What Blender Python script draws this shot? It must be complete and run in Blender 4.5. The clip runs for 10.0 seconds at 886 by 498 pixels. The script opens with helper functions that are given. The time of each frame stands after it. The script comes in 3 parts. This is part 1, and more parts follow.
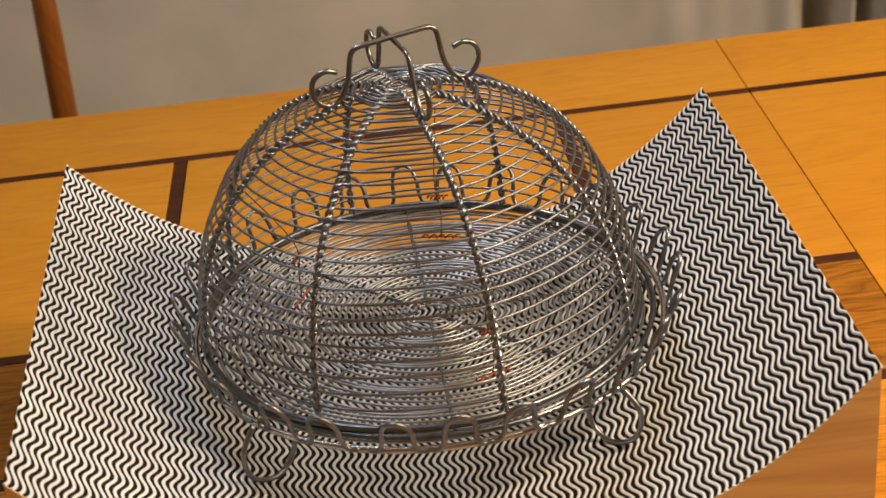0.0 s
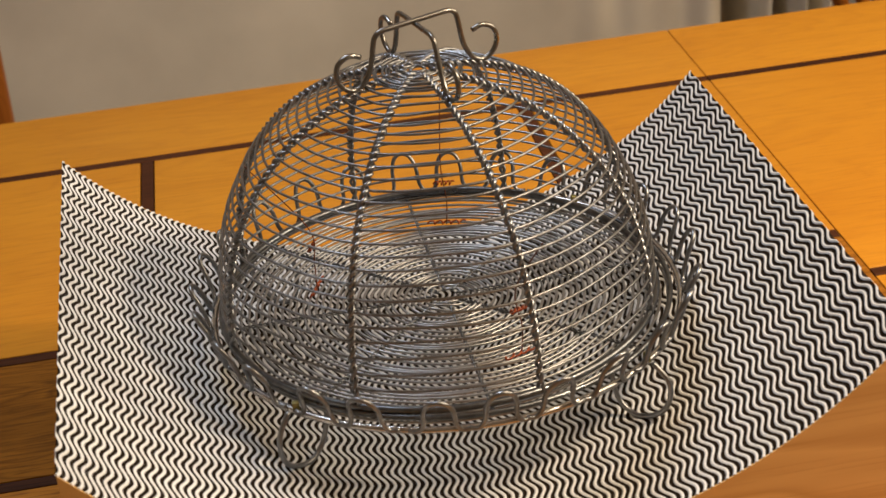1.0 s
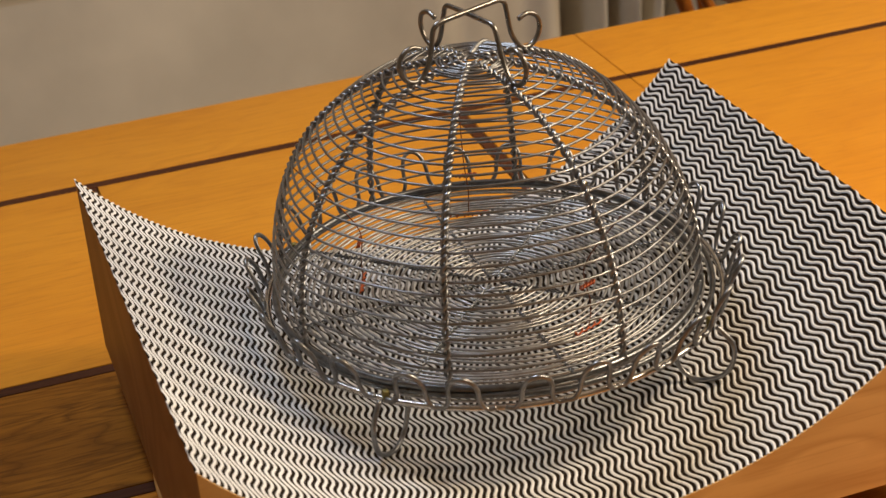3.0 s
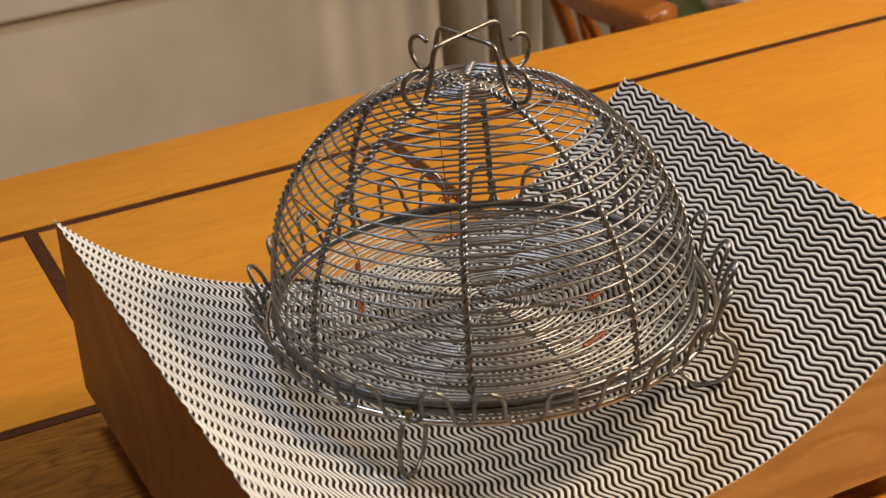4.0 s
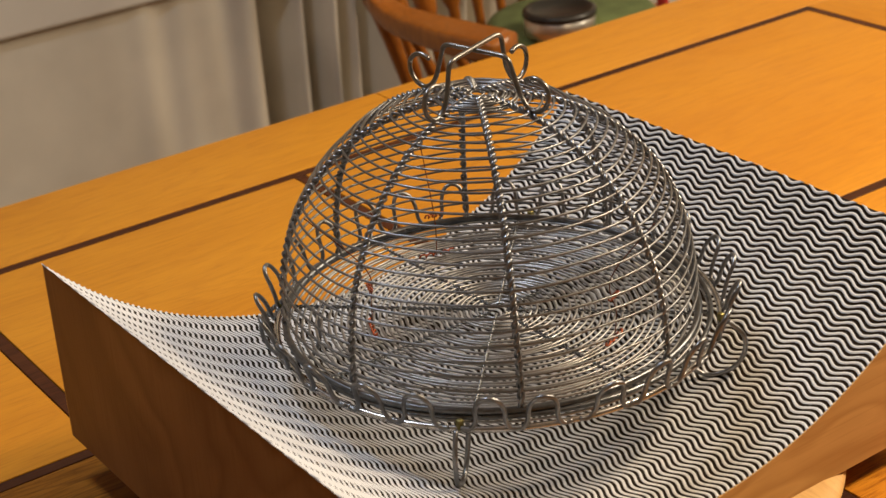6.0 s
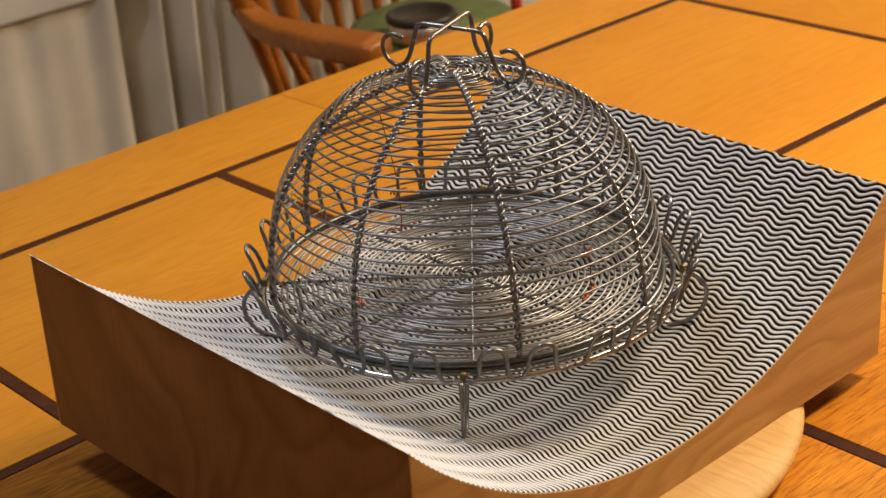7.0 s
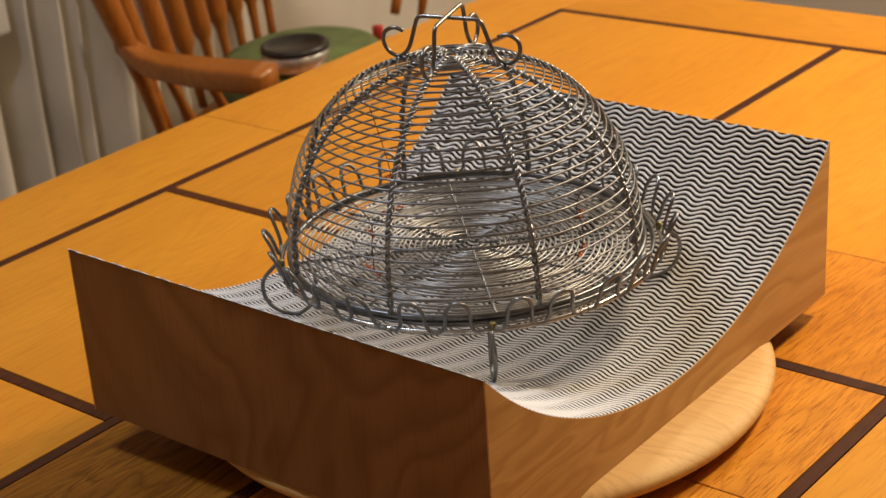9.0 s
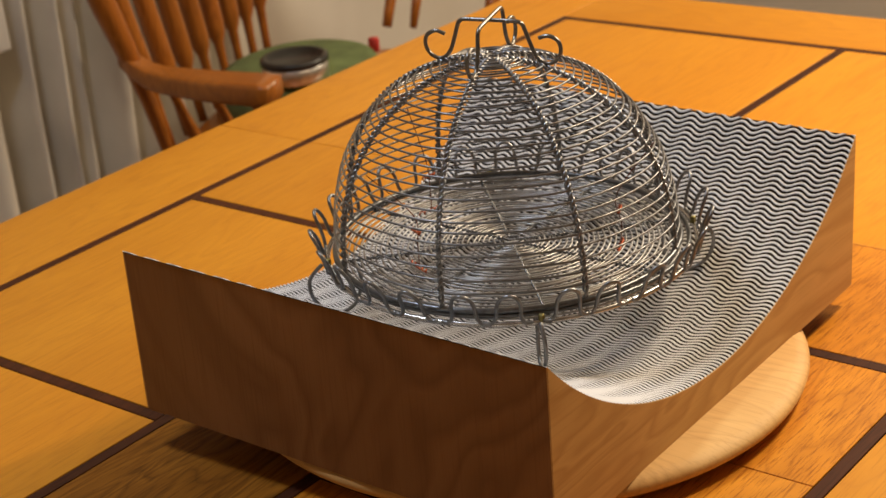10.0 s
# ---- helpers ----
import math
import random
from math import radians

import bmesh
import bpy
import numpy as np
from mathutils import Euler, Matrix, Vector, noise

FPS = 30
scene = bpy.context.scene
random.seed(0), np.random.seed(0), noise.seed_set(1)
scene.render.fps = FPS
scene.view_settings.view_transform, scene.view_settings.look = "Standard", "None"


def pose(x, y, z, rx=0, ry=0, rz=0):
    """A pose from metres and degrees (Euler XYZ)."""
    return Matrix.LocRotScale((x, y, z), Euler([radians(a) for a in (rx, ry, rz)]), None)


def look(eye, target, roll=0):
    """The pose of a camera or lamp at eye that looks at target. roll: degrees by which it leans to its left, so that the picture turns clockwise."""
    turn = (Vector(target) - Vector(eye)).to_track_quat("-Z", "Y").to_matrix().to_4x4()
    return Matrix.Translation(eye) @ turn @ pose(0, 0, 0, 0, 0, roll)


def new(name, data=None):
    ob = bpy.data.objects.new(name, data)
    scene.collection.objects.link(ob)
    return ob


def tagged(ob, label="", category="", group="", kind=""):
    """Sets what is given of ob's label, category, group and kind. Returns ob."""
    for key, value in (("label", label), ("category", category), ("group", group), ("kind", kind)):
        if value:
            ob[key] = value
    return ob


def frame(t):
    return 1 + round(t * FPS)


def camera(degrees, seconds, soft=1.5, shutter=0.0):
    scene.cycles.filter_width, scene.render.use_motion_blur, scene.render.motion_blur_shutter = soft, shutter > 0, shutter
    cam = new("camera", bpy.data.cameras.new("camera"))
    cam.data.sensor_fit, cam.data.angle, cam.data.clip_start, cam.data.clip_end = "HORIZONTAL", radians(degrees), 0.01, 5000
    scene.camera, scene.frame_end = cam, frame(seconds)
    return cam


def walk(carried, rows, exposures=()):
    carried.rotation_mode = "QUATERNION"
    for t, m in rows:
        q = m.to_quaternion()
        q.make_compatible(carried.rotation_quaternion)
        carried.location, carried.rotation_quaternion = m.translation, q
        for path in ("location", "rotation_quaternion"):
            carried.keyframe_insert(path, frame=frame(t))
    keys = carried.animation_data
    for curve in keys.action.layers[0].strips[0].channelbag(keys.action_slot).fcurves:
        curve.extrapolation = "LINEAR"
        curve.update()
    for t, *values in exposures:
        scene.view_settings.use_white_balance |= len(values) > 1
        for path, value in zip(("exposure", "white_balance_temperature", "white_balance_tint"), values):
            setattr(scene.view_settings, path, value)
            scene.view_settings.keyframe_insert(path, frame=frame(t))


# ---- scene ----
cam = camera(29.83, 10.0, soft=1.45)
PATH = [
    (0, (-0.0047, -0.6830, 0.6199), (0.0567, 1.0919, -0.3000), -6.20),
    (0.5, (-0.0473, -0.6903, 0.6152), (0.0634, 1.0726, -0.3227), -5.80),
    (1, (-0.0905, -0.6866, 0.6157), (0.1144, 1.0768, -0.3054), -5.70),
    (1.5, (-0.1415, -0.6745, 0.6113), (0.1250, 1.0782, -0.3144), -5.14),
    (2, (-0.1896, -0.6806, 0.6075), (0.1729, 1.0601, -0.3081), -4.55),
    (2.5, (-0.2386, -0.6874, 0.6094), (0.2092, 1.0380, -0.2976), -5.27),
    (3, (-0.2776, -0.6758, 0.6129), (0.2219, 1.0371, -0.2906), -5.27),
    (3.2, (-0.2859, -0.6686, 0.6160), (0.2366, 1.0466, -0.2699), -5.72),
    (4.3, (-0.4214, -0.6440, 0.6132), (0.3294, 0.9892, -0.2638), -5.34),
    (4.5, (-0.4445, -0.6358, 0.6147), (0.3317, 0.9833, -0.2662), -5.67),
    (5, (-0.4806, -0.6019, 0.6115), (0.3685, 0.9831, -0.2643), -4.86),
    (5.5, (-0.5120, -0.5902, 0.6156), (0.3547, 0.9827, -0.2646), -4.45),
    (6, (-0.5400, -0.5822, 0.6138), (0.4441, 0.9385, -0.2341), -5.02),
    (6.2, (-0.5710, -0.5670, 0.6373), (0.4655, 0.8888, -0.2606), -4.90),
    (7.3, (-0.7049, -0.5637, 0.6104), (0.4864, 0.8134, -0.2168), -5.01),
    (7.5, (-0.7296, -0.5617, 0.6115), (0.4693, 0.8034, -0.2247), -4.90),
    (8, (-0.7749, -0.5496, 0.6089), (0.4901, 0.7563, -0.2245), -4.72),
    (8.5, (-0.8197, -0.5469, 0.6159), (0.5000, 0.7184, -0.1950), -5.45),
    (9, (-0.8654, -0.5447, 0.6233), (0.4971, 0.6765, -0.1842), -5.61),
    (9.5, (-0.8951, -0.5295, 0.6217), (0.4834, 0.6727, -0.1874), -5.61),
    (10, (-0.9295, -0.5239, 0.6285), (0.4641, 0.6716, -0.1644), -6.11),
]
walk(cam, [(t, look(eye, target, roll)) for t, eye, target, roll in PATH])
cam.data.dof.use_dof = True
cam.data.dof.focus_distance = 1.10
cam.data.dof.aperture_fstop = 16.0

# ---- light ----
world = bpy.data.worlds.new("room_air")
scene.world = world
world.use_nodes = True
wn = world.node_tree.nodes["Background"]
wn.inputs["Color"].default_value = (0.55, 0.62, 0.75, 1)
wn.inputs["Strength"].default_value = 0.06


def area_lamp(name, place, target, size, watts, colour):
    data = bpy.data.lights.new(name, "AREA")
    data.shape, data.size, data.energy, data.color = "DISK", size, watts, colour
    ob = new(name, data)
    ob.matrix_world = look(place, target)
    return ob


# warm pendant bulb in a wide shade over the right part of the table, a lamp across the room, a cool light high behind the table
pendant = bpy.data.lights.new("pendant_bulb", "SPOT")
pendant.spot_size, pendant.spot_blend = 2.6, 1.0
pendant.energy, pendant.color, pendant.shadow_soft_size = 71.0, (1.0, 0.782, 0.532), 0.09
new("pendant_bulb", pendant).location = (0.72, -0.22, 1.04)
area_lamp("room_lamp", (2.35, 0.0, 1.25), (0.8, 1.1, -0.2), 1.0, 47.0, (1.0, 0.82, 0.58))
area_lamp("ceiling_light", (-0.32, 0.75, 1.55), (0.0, 0.20, 0.05), 0.36, 11.0, (0.76, 0.85, 0.98))


# ---- materials ----
def mat(name):
    m = bpy.data.materials.new(name)
    m.use_nodes = True
    nt = m.node_tree
    return m, nt, nt.nodes["Principled BSDF"]


def node(nt, kind, **inputs):
    n = nt.nodes.new(kind)
    for k, v in inputs.items():
        n.inputs[k.replace("_", " ")].default_value = v
    return n


def ramp(nt, fac, stops):
    r = nt.nodes.new("ShaderNodeValToRGB")
    els = r.color_ramp.elements
    while len(els) < len(stops):
        els.new(0.5)
    for e, (p, c) in zip(els, stops):
        e.position, e.color = p, (*c, 1)
    nt.links.new(fac, r.inputs["Fac"])
    return r.outputs["Color"]


def mixed(nt, fac, a, b, mode="MIX"):
    n = nt.nodes.new("ShaderNodeMix")
    n.data_type, n.blend_type = "RGBA", mode
    for sock, v in ((n.inputs["Factor"], fac), (n.inputs["A"], a), (n.inputs["B"], b)):
        if isinstance(v, bpy.types.NodeSocket):
            nt.links.new(v, sock)
        elif isinstance(v, tuple):
            sock.default_value = (*v, 1)
        else:
            sock.default_value = v
    return n.outputs["Result"]


def wood(name, dark, mid, light, axis=0, scale=1.0, rough=0.35, figure=0.5, pores=0.5, vary=0.25, coat=0.0, swirl=1.0, cross=9.0, pore=(12.0, 420.0), spec=0.22, sharp=True, along=2.2):
    """Wood with long grain along the axis, growth rings, fine pores and a shade of its own for each board."""
    m, nt, b = mat(name)
    L = nt.links.new
    tc = nt.nodes.new("ShaderNodeTexCoord")
    info = nt.nodes.new("ShaderNodeObjectInfo")
    shift = nt.nodes.new("ShaderNodeVectorMath")
    shift.operation = "MULTIPLY_ADD"
    L(info.outputs["Random"], shift.inputs[0])
    shift.inputs[1].default_value = (7.3, 3.1, 5.7)
    L(tc.outputs["Object"], shift.inputs[2])

    def stretched(s_long, s_cross):
        mp = nt.nodes.new("ShaderNodeMapping")
        sc = [s_cross * scale] * 3
        sc[axis] = s_long * scale
        mp.inputs["Scale"].default_value = sc
        L(shift.outputs[0], mp.inputs["Vector"])
        return mp.outputs[0]

    rings = node(nt, "ShaderNodeTexNoise", Scale=1.0, Detail=3.0, Roughness=0.5, Distortion=swirl)
    L(stretched(along, cross), rings.inputs["Vector"])
    wave = nt.nodes.new("ShaderNodeMath")
    wave.operation = "MULTIPLY"
    L(rings.outputs["Fac"], wave.inputs[0])
    wave.inputs[1].default_value = 13.0
    frac = nt.nodes.new("ShaderNodeMath")
    frac.operation = "FRACT"
    L(wave.outputs[0], frac.inputs[0])
    if sharp:
        stops = [(0.0, (0.15,) * 3), (0.12, (0.55,) * 3), (0.7, (0.9,) * 3), (1.0, (0.35,) * 3)]
    else:
        stops = [(0.0, (0.2,) * 3), (0.35, (0.75,) * 3), (0.7, (1.0,) * 3), (1.0, (0.2,) * 3)]
    band = ramp(nt, frac.outputs[0], stops)
    fine = node(nt, "ShaderNodeTexNoise", Scale=1.0, Detail=4.0, Roughness=0.65)
    L(stretched(*pore), fine.inputs["Vector"])
    broad = node(nt, "ShaderNodeTexNoise", Scale=1.0, Detail=2.0)
    L(stretched(1.5, 5.0), broad.inputs["Vector"])
    base = ramp(nt, broad.outputs["Fac"], [(0.3, mid), (0.72, light)])
    col = mixed(nt, figure, base, mixed(nt, band, dark, base))
    pore = ramp(nt, fine.outputs["Fac"], [(0.34, (0.0,) * 3), (0.5, (1.0,) * 3)])
    col = mixed(nt, pores, col, mixed(nt, pore, dark, col))
    hsv = nt.nodes.new("ShaderNodeHueSaturation")
    val = nt.nodes.new("ShaderNodeMapRange")
    L(info.outputs["Random"], val.inputs["Value"])
    val.inputs["To Min"].default_value, val.inputs["To Max"].default_value = 1 - vary, 1 + vary
    L(val.outputs[0], hsv.inputs["Value"])
    L(col, hsv.inputs["Color"])
    L(hsv.outputs[0], b.inputs["Base Color"])
    smear = node(nt, "ShaderNodeTexNoise", Scale=6.0, Detail=5.0)
    L(shift.outputs[0], smear.inputs["Vector"])
    rr = nt.nodes.new("ShaderNodeMapRange")
    L(smear.outputs["Fac"], rr.inputs["Value"])
    rr.inputs["To Min"].default_value, rr.inputs["To Max"].default_value = rough * 0.75, rough * 1.35
    L(rr.outputs[0], b.inputs["Roughness"])
    b.inputs["Coat Weight"].default_value = coat
    b.inputs["Specular IOR Level"].default_value = spec
    b.inputs["Coat Roughness"].default_value = 0.22
    bump = node(nt, "ShaderNodeBump", Strength=0.12, Distance=0.0006)
    L(fine.outputs["Fac"], bump.inputs["Height"])
    L(bump.outputs[0], b.inputs["Normal"])
    return m


def metal(name, tint, rough, dirt, dirt_amount=0.5, metallic=1.0):
    """Tinned or bare wire, dulled and spotted."""
    m, nt, b = mat(name)
    L = nt.links.new
    tc = nt.nodes.new("ShaderNodeTexCoord")
    n1 = node(nt, "ShaderNodeTexNoise", Scale=90.0, Detail=4.0, Roughness=0.6)
    n2 = node(nt, "ShaderNodeTexNoise", Scale=900.0, Detail=2.0)
    L(tc.outputs["Object"], n1.inputs["Vector"])
    L(tc.outputs["Object"], n2.inputs["Vector"])
    spots = ramp(nt, n1.outputs["Fac"], [(0.45, (0,) * 3), (0.75, (dirt_amount,) * 3)])
    L(mixed(nt, spots, tint, dirt), b.inputs["Base Color"])
    b.inputs["Metallic"].default_value = metallic
    rr = nt.nodes.new("ShaderNodeMapRange")
    L(n1.outputs["Fac"], rr.inputs["Value"])
    rr.inputs["To Min"].default_value, rr.inputs["To Max"].default_value = rough * 0.7, rough * 1.5
    L(rr.outputs[0], b.inputs["Roughness"])
    bump = node(nt, "ShaderNodeBump", Strength=0.25, Distance=0.0002)
    L(n2.outputs["Fac"], bump.inputs["Height"])
    L(bump.outputs[0], b.inputs["Normal"])
    return m


def painted(name, colour, rough=0.6, vary=0.06, scale=8.0, bump_depth=0.0005, grain=160.0):
    m, nt, b = mat(name)
    L = nt.links.new
    tc = nt.nodes.new("ShaderNodeTexCoord")
    n1 = node(nt, "ShaderNodeTexNoise", Scale=scale, Detail=5.0)
    n2 = node(nt, "ShaderNodeTexNoise", Scale=grain, Detail=3.0)
    L(tc.outputs["Object"], n1.inputs["Vector"])
    L(tc.outputs["Object"], n2.inputs["Vector"])
    lo = tuple(c * (1 - vary * 2) for c in colour)
    hi = tuple(min(1, c * (1 + vary)) for c in colour)
    L(ramp(nt, n1.outputs["Fac"], [(0.3, lo), (0.7, hi)]), b.inputs["Base Color"])
    b.inputs["Roughness"].default_value = rough
    bump = node(nt, "ShaderNodeBump", Strength=0.3, Distance=bump_depth)
    L(n2.outputs["Fac"], bump.inputs["Height"])
    L(bump.outputs[0], b.inputs["Normal"])
    return m


HONEY = wood("honey_wood", (0.32, 0.098, 0.006), (0.525, 0.208, 0.012), (0.605, 0.262, 0.018), 0, 1.0, 0.44, 0.32, 0.32, 0.07, 0.0, 0.5, 11.0, (26.0, 460.0), 0.2)
HONEY_V = wood("honey_wood_cross", (0.32, 0.098, 0.006), (0.525, 0.208, 0.012), (0.605, 0.262, 0.018), 1, 1.0, 0.44, 0.32, 0.32, 0.07, 0.0, 0.5, 11.0, (26.0, 460.0), 0.2)
OAK = wood("oak_band", (0.09, 0.027, 0.003), (0.35, 0.130, 0.012), (0.43, 0.172, 0.018), 0, 1.1, 0.5, 0.8, 0.6, 0.1, 0.0, 0.8, 12.0, (30.0, 480.0), 0.08)
OAK_LIGHT = wood("oak_light", (0.24, 0.065, 0.004), (0.61, 0.222, 0.015), (0.68, 0.285, 0.024), 0, 1.1, 0.34, 0.55, 0.8, 0.06, 0.0, 0.7, 10.0, (36.0, 430.0), 0.28)
WALNUT = wood("walnut_inlay", (0.016, 0.005, 0.002), (0.056, 0.016, 0.006), (0.09, 0.028, 0.009), 0, 1.5, 0.5, 0.5, 0.6, 0.15, 0.0, spec=0.12)
# box veneer in two tones: shade coloured into the sides, light into the ends
VENEER_SHADED = wood("shaded_box_veneer", (0.125, 0.055, 0.021), (0.235, 0.118, 0.049), (0.325, 0.172, 0.076), 2, 1.0, 0.5, 0.5, 0.22, 0.05, 0.0, 0.9, 3.6, (14.0, 500.0), 0.2, False, 1.7)
VENEER_LIT = wood("lit_box_veneer", (0.40, 0.205, 0.062), (0.60, 0.36, 0.138), (0.67, 0.425, 0.175), 0, 1.0, 0.5, 0.6, 0.25, 0.05, 0.0, 1.1, 6.5, (14.0, 500.0), 0.22, False, 2.2)
MAPLE = wood("turned_maple", (0.42, 0.22, 0.075), (0.62, 0.375, 0.135), (0.70, 0.45, 0.18), 1, 1.2, 0.55, 0.5, 0.3, 0.04, 0.0, 1.0, 8.0)
CHAIR = wood("chair_oak", (0.10, 0.025, 0.004), (0.33, 0.10, 0.014), (0.43, 0.15, 0.022), 2, 1.0, 0.30, 0.5, 0.35, 0.08, 0.3)
FLOORWOOD = wood("floor_boards", (0.10, 0.05, 0.02), (0.22, 0.12, 0.05), (0.28, 0.16, 0.07), 0, 1.0, 0.4, 0.5, 0.4, 0.1)
WIRE = metal("grey_tinned_wire", (0.255, 0.262, 0.275), 0.32, (0.12, 0.10, 0.08), 0.75)
WIRE_FLOOR = metal("pale_tinned_wire", (0.43, 0.435, 0.445), 0.36, (0.15, 0.12, 0.09), 0.7)
WIRE_DARK = metal("dark_steel_wire", (0.18, 0.19, 0.205), 0.28, (0.06, 0.05, 0.045), 0.7)
RIB = metal("rib_steel_wire", (0.30, 0.31, 0.33), 0.3, (0.07, 0.058, 0.05), 0.55)
HANDLE = metal("brown_grey_wire", (0.25, 0.245, 0.235), 0.27, (0.09, 0.072, 0.058), 0.55)
WIRE_BRIGHT = metal("worn_bright_wire", (0.58, 0.57, 0.56), 0.22, (0.16, 0.12, 0.09), 0.7)
RUST = metal("rusty_tie_wire", (0.22, 0.07, 0.035), 0.5, (0.05, 0.02, 0.012), 0.8, 0.7)
COPPER = metal("copper_twist", (0.42, 0.11, 0.05), 0.45, (0.22, 0.05, 0.02), 0.6)
BRASS = metal("yellowed_solder", (0.30, 0.27, 0.11), 0.4, (0.14, 0.11, 0.05), 0.6)
RIDGE = painted("cream_ridge", (0.75, 0.75, 0.755), 0.6, 0.05, 30.0, 0.0003, 500.0)
GROOVE = painted("black_groove", (0.021, 0.0145, 0.0105), 0.9, 0.15, 30.0, 0.0003, 500.0)
WALL = painted("wall_paint", (0.66, 0.62, 0.55), 0.8, 0.04, 2.0)
TRIM = painted("trim_paint", (0.66, 0.63, 0.58), 0.5, 0.04, 4.0)
CEILING = painted("ceiling_paint", (0.75, 0.73, 0.69), 0.9, 0.03, 2.0)
CURTAIN = painted("skirt_cloth", (0.69, 0.645, 0.56), 0.9, 0.07, 5.0, 0.0001, 700.0)
CUSHION = painted("green_cushion_cloth", (0.12, 0.16, 0.055), 0.9, 0.15, 25.0, 0.001, 600.0)
BLACK = painted("black_plastic", (0.02, 0.019, 0.018), 0.35, 0.1, 40.0)
for m_ in (GROOVE, RIDGE):
    m_.node_tree.nodes["Principled BSDF"].inputs["Specular IOR Level"].default_value = 0.08
TIN = metal("tin_side", (0.80, 0.79, 0.76), 0.3, (0.3, 0.28, 0.25), 0.4)
RED = painted("red_cloth", (0.5, 0.03, 0.02), 0.7, 0.1, 60.0)


# ---- mesh helpers ----
def part(name, bm, material, parent=None, label="", smooth=True):
    """Links a bmesh as one mesh object under a thing or a part."""
    me = bpy.data.meshes.new(name)
    bm.to_mesh(me)
    bm.free()
    me.materials.append(material)
    for p in me.polygons:
        p.use_smooth = smooth
    ob = new(name, me)
    ob.parent = parent
    if label:
        ob["label"] = label
    return ob


def share(name, source, parent, m):
    """Another object on the same mesh."""
    ob = new(name, source.data)
    ob.parent = parent
    ob.matrix_basis = m
    return ob


def thing(name, place, label, category, group="", kind="", turn=0.0):
    ob = new(name)
    ob.empty_display_size = 0.02
    ob.matrix_basis = pose(*place, 0, 0, turn)
    return tagged(ob, label, category, group, kind)


def slab(lo, hi, bevel=0.0, segments=1, bm=None):
    """A box between two corners with rounded edges."""
    own = bmesh.new()
    lo, hi = Vector(lo), Vector(hi)
    bmesh.ops.create_cube(own, size=1.0, matrix=Matrix.Translation((lo + hi) / 2) @ Matrix.Diagonal((*(hi - lo), 1)))
    if bevel:
        bmesh.ops.bevel(own, geom=own.edges[:], offset=bevel, segments=segments, affect="EDGES", profile=0.5)
    if bm is None:
        return own
    me = bpy.data.meshes.new("tmp")
    own.to_mesh(me)
    own.free()
    bm.from_mesh(me)
    bpy.data.meshes.remove(me)
    return bm


def tube(points, radius, sides=8, closed=False, bm=None):
    """A wire along points; radius may be a number or one for each point."""
    bm = bm or bmesh.new()
    pts = [Vector(p) for p in points]
    n = len(pts)
    rad = [radius] * n if isinstance(radius, (int, float)) else radius
    tangents = []
    for i in range(n):
        a = pts[(i - 1) % n] if closed or i else pts[0]
        b = pts[(i + 1) % n] if closed or i < n - 1 else pts[-1]
        tangents.append((b - a).normalized())
    side = tangents[0].orthogonal().normalized()
    loops = []
    for i in range(n):
        t = tangents[i]
        side = (side - t * side.dot(t)).normalized()
        up = t.cross(side)
        loops.append([bm.verts.new(pts[i] + (side * math.cos(a) + up * math.sin(a)) * rad[i])
                      for a in (2 * math.pi * k / sides for k in range(sides))])
    last = n if closed else n - 1
    for i in range(last):
        p, q = loops[i], loops[(i + 1) % n]
        off = 0
        if closed and i == n - 1:
            off = min(range(sides), key=lambda o: (q[o].co - p[0].co).length)
        for k in range(sides):
            bm.faces.new((p[k], p[(k + 1) % sides], q[(k + 1 + off) % sides], q[(k + off) % sides]))
    if not closed:
        bm.faces.new(list(reversed(loops[0])))
        bm.faces.new(loops[-1])
    return bm


def smooth_path(points, steps=5, closed=False):
    """Catmull-Rom through points."""
    pts = [Vector(p) for p in points]
    n = len(pts)
    out = []
    for i in range(n if closed else n - 1):
        def at(k):
            return pts[k % n] if closed else pts[max(0, min(n - 1, k))]
        a, b, c, d = at(i - 1), at(i), at(i + 1), at(i + 2)
        for s in range(steps):
            u = s / steps
            out.append(0.5 * (2 * b + (c - a) * u + (2 * a - 5 * b + 4 * c - d) * u * u + (3 * b - a - 3 * c + d) * u ** 3))
    if not closed:
        out.append(pts[-1])
    return out


def lathe(profile, sides=64, bm=None):
    """Turned form round z from (r, z) pairs, closed at both ends by small discs."""
    bm = bm or bmesh.new()
    loops = [[bm.verts.new((r * math.cos(2 * math.pi * k / sides), r * math.sin(2 * math.pi * k / sides), z)) for k in range(sides)] for r, z in profile]
    for p, q in zip(loops, loops[1:]):
        for k in range(sides):
            bm.faces.new((p[k], p[(k + 1) % sides], q[(k + 1) % sides], q[k]))
    bm.faces.new(list(reversed(loops[0])))
    bm.faces.new(loops[-1])
    return bm


def circle(r, z, n=96, wobble=0.0, phase=0.0):
    return [Vector((r * math.cos(a), r * math.sin(a), z + wobble * math.sin(3 * a + phase)))
            for a in (2 * math.pi * k / n for k in range(n))]


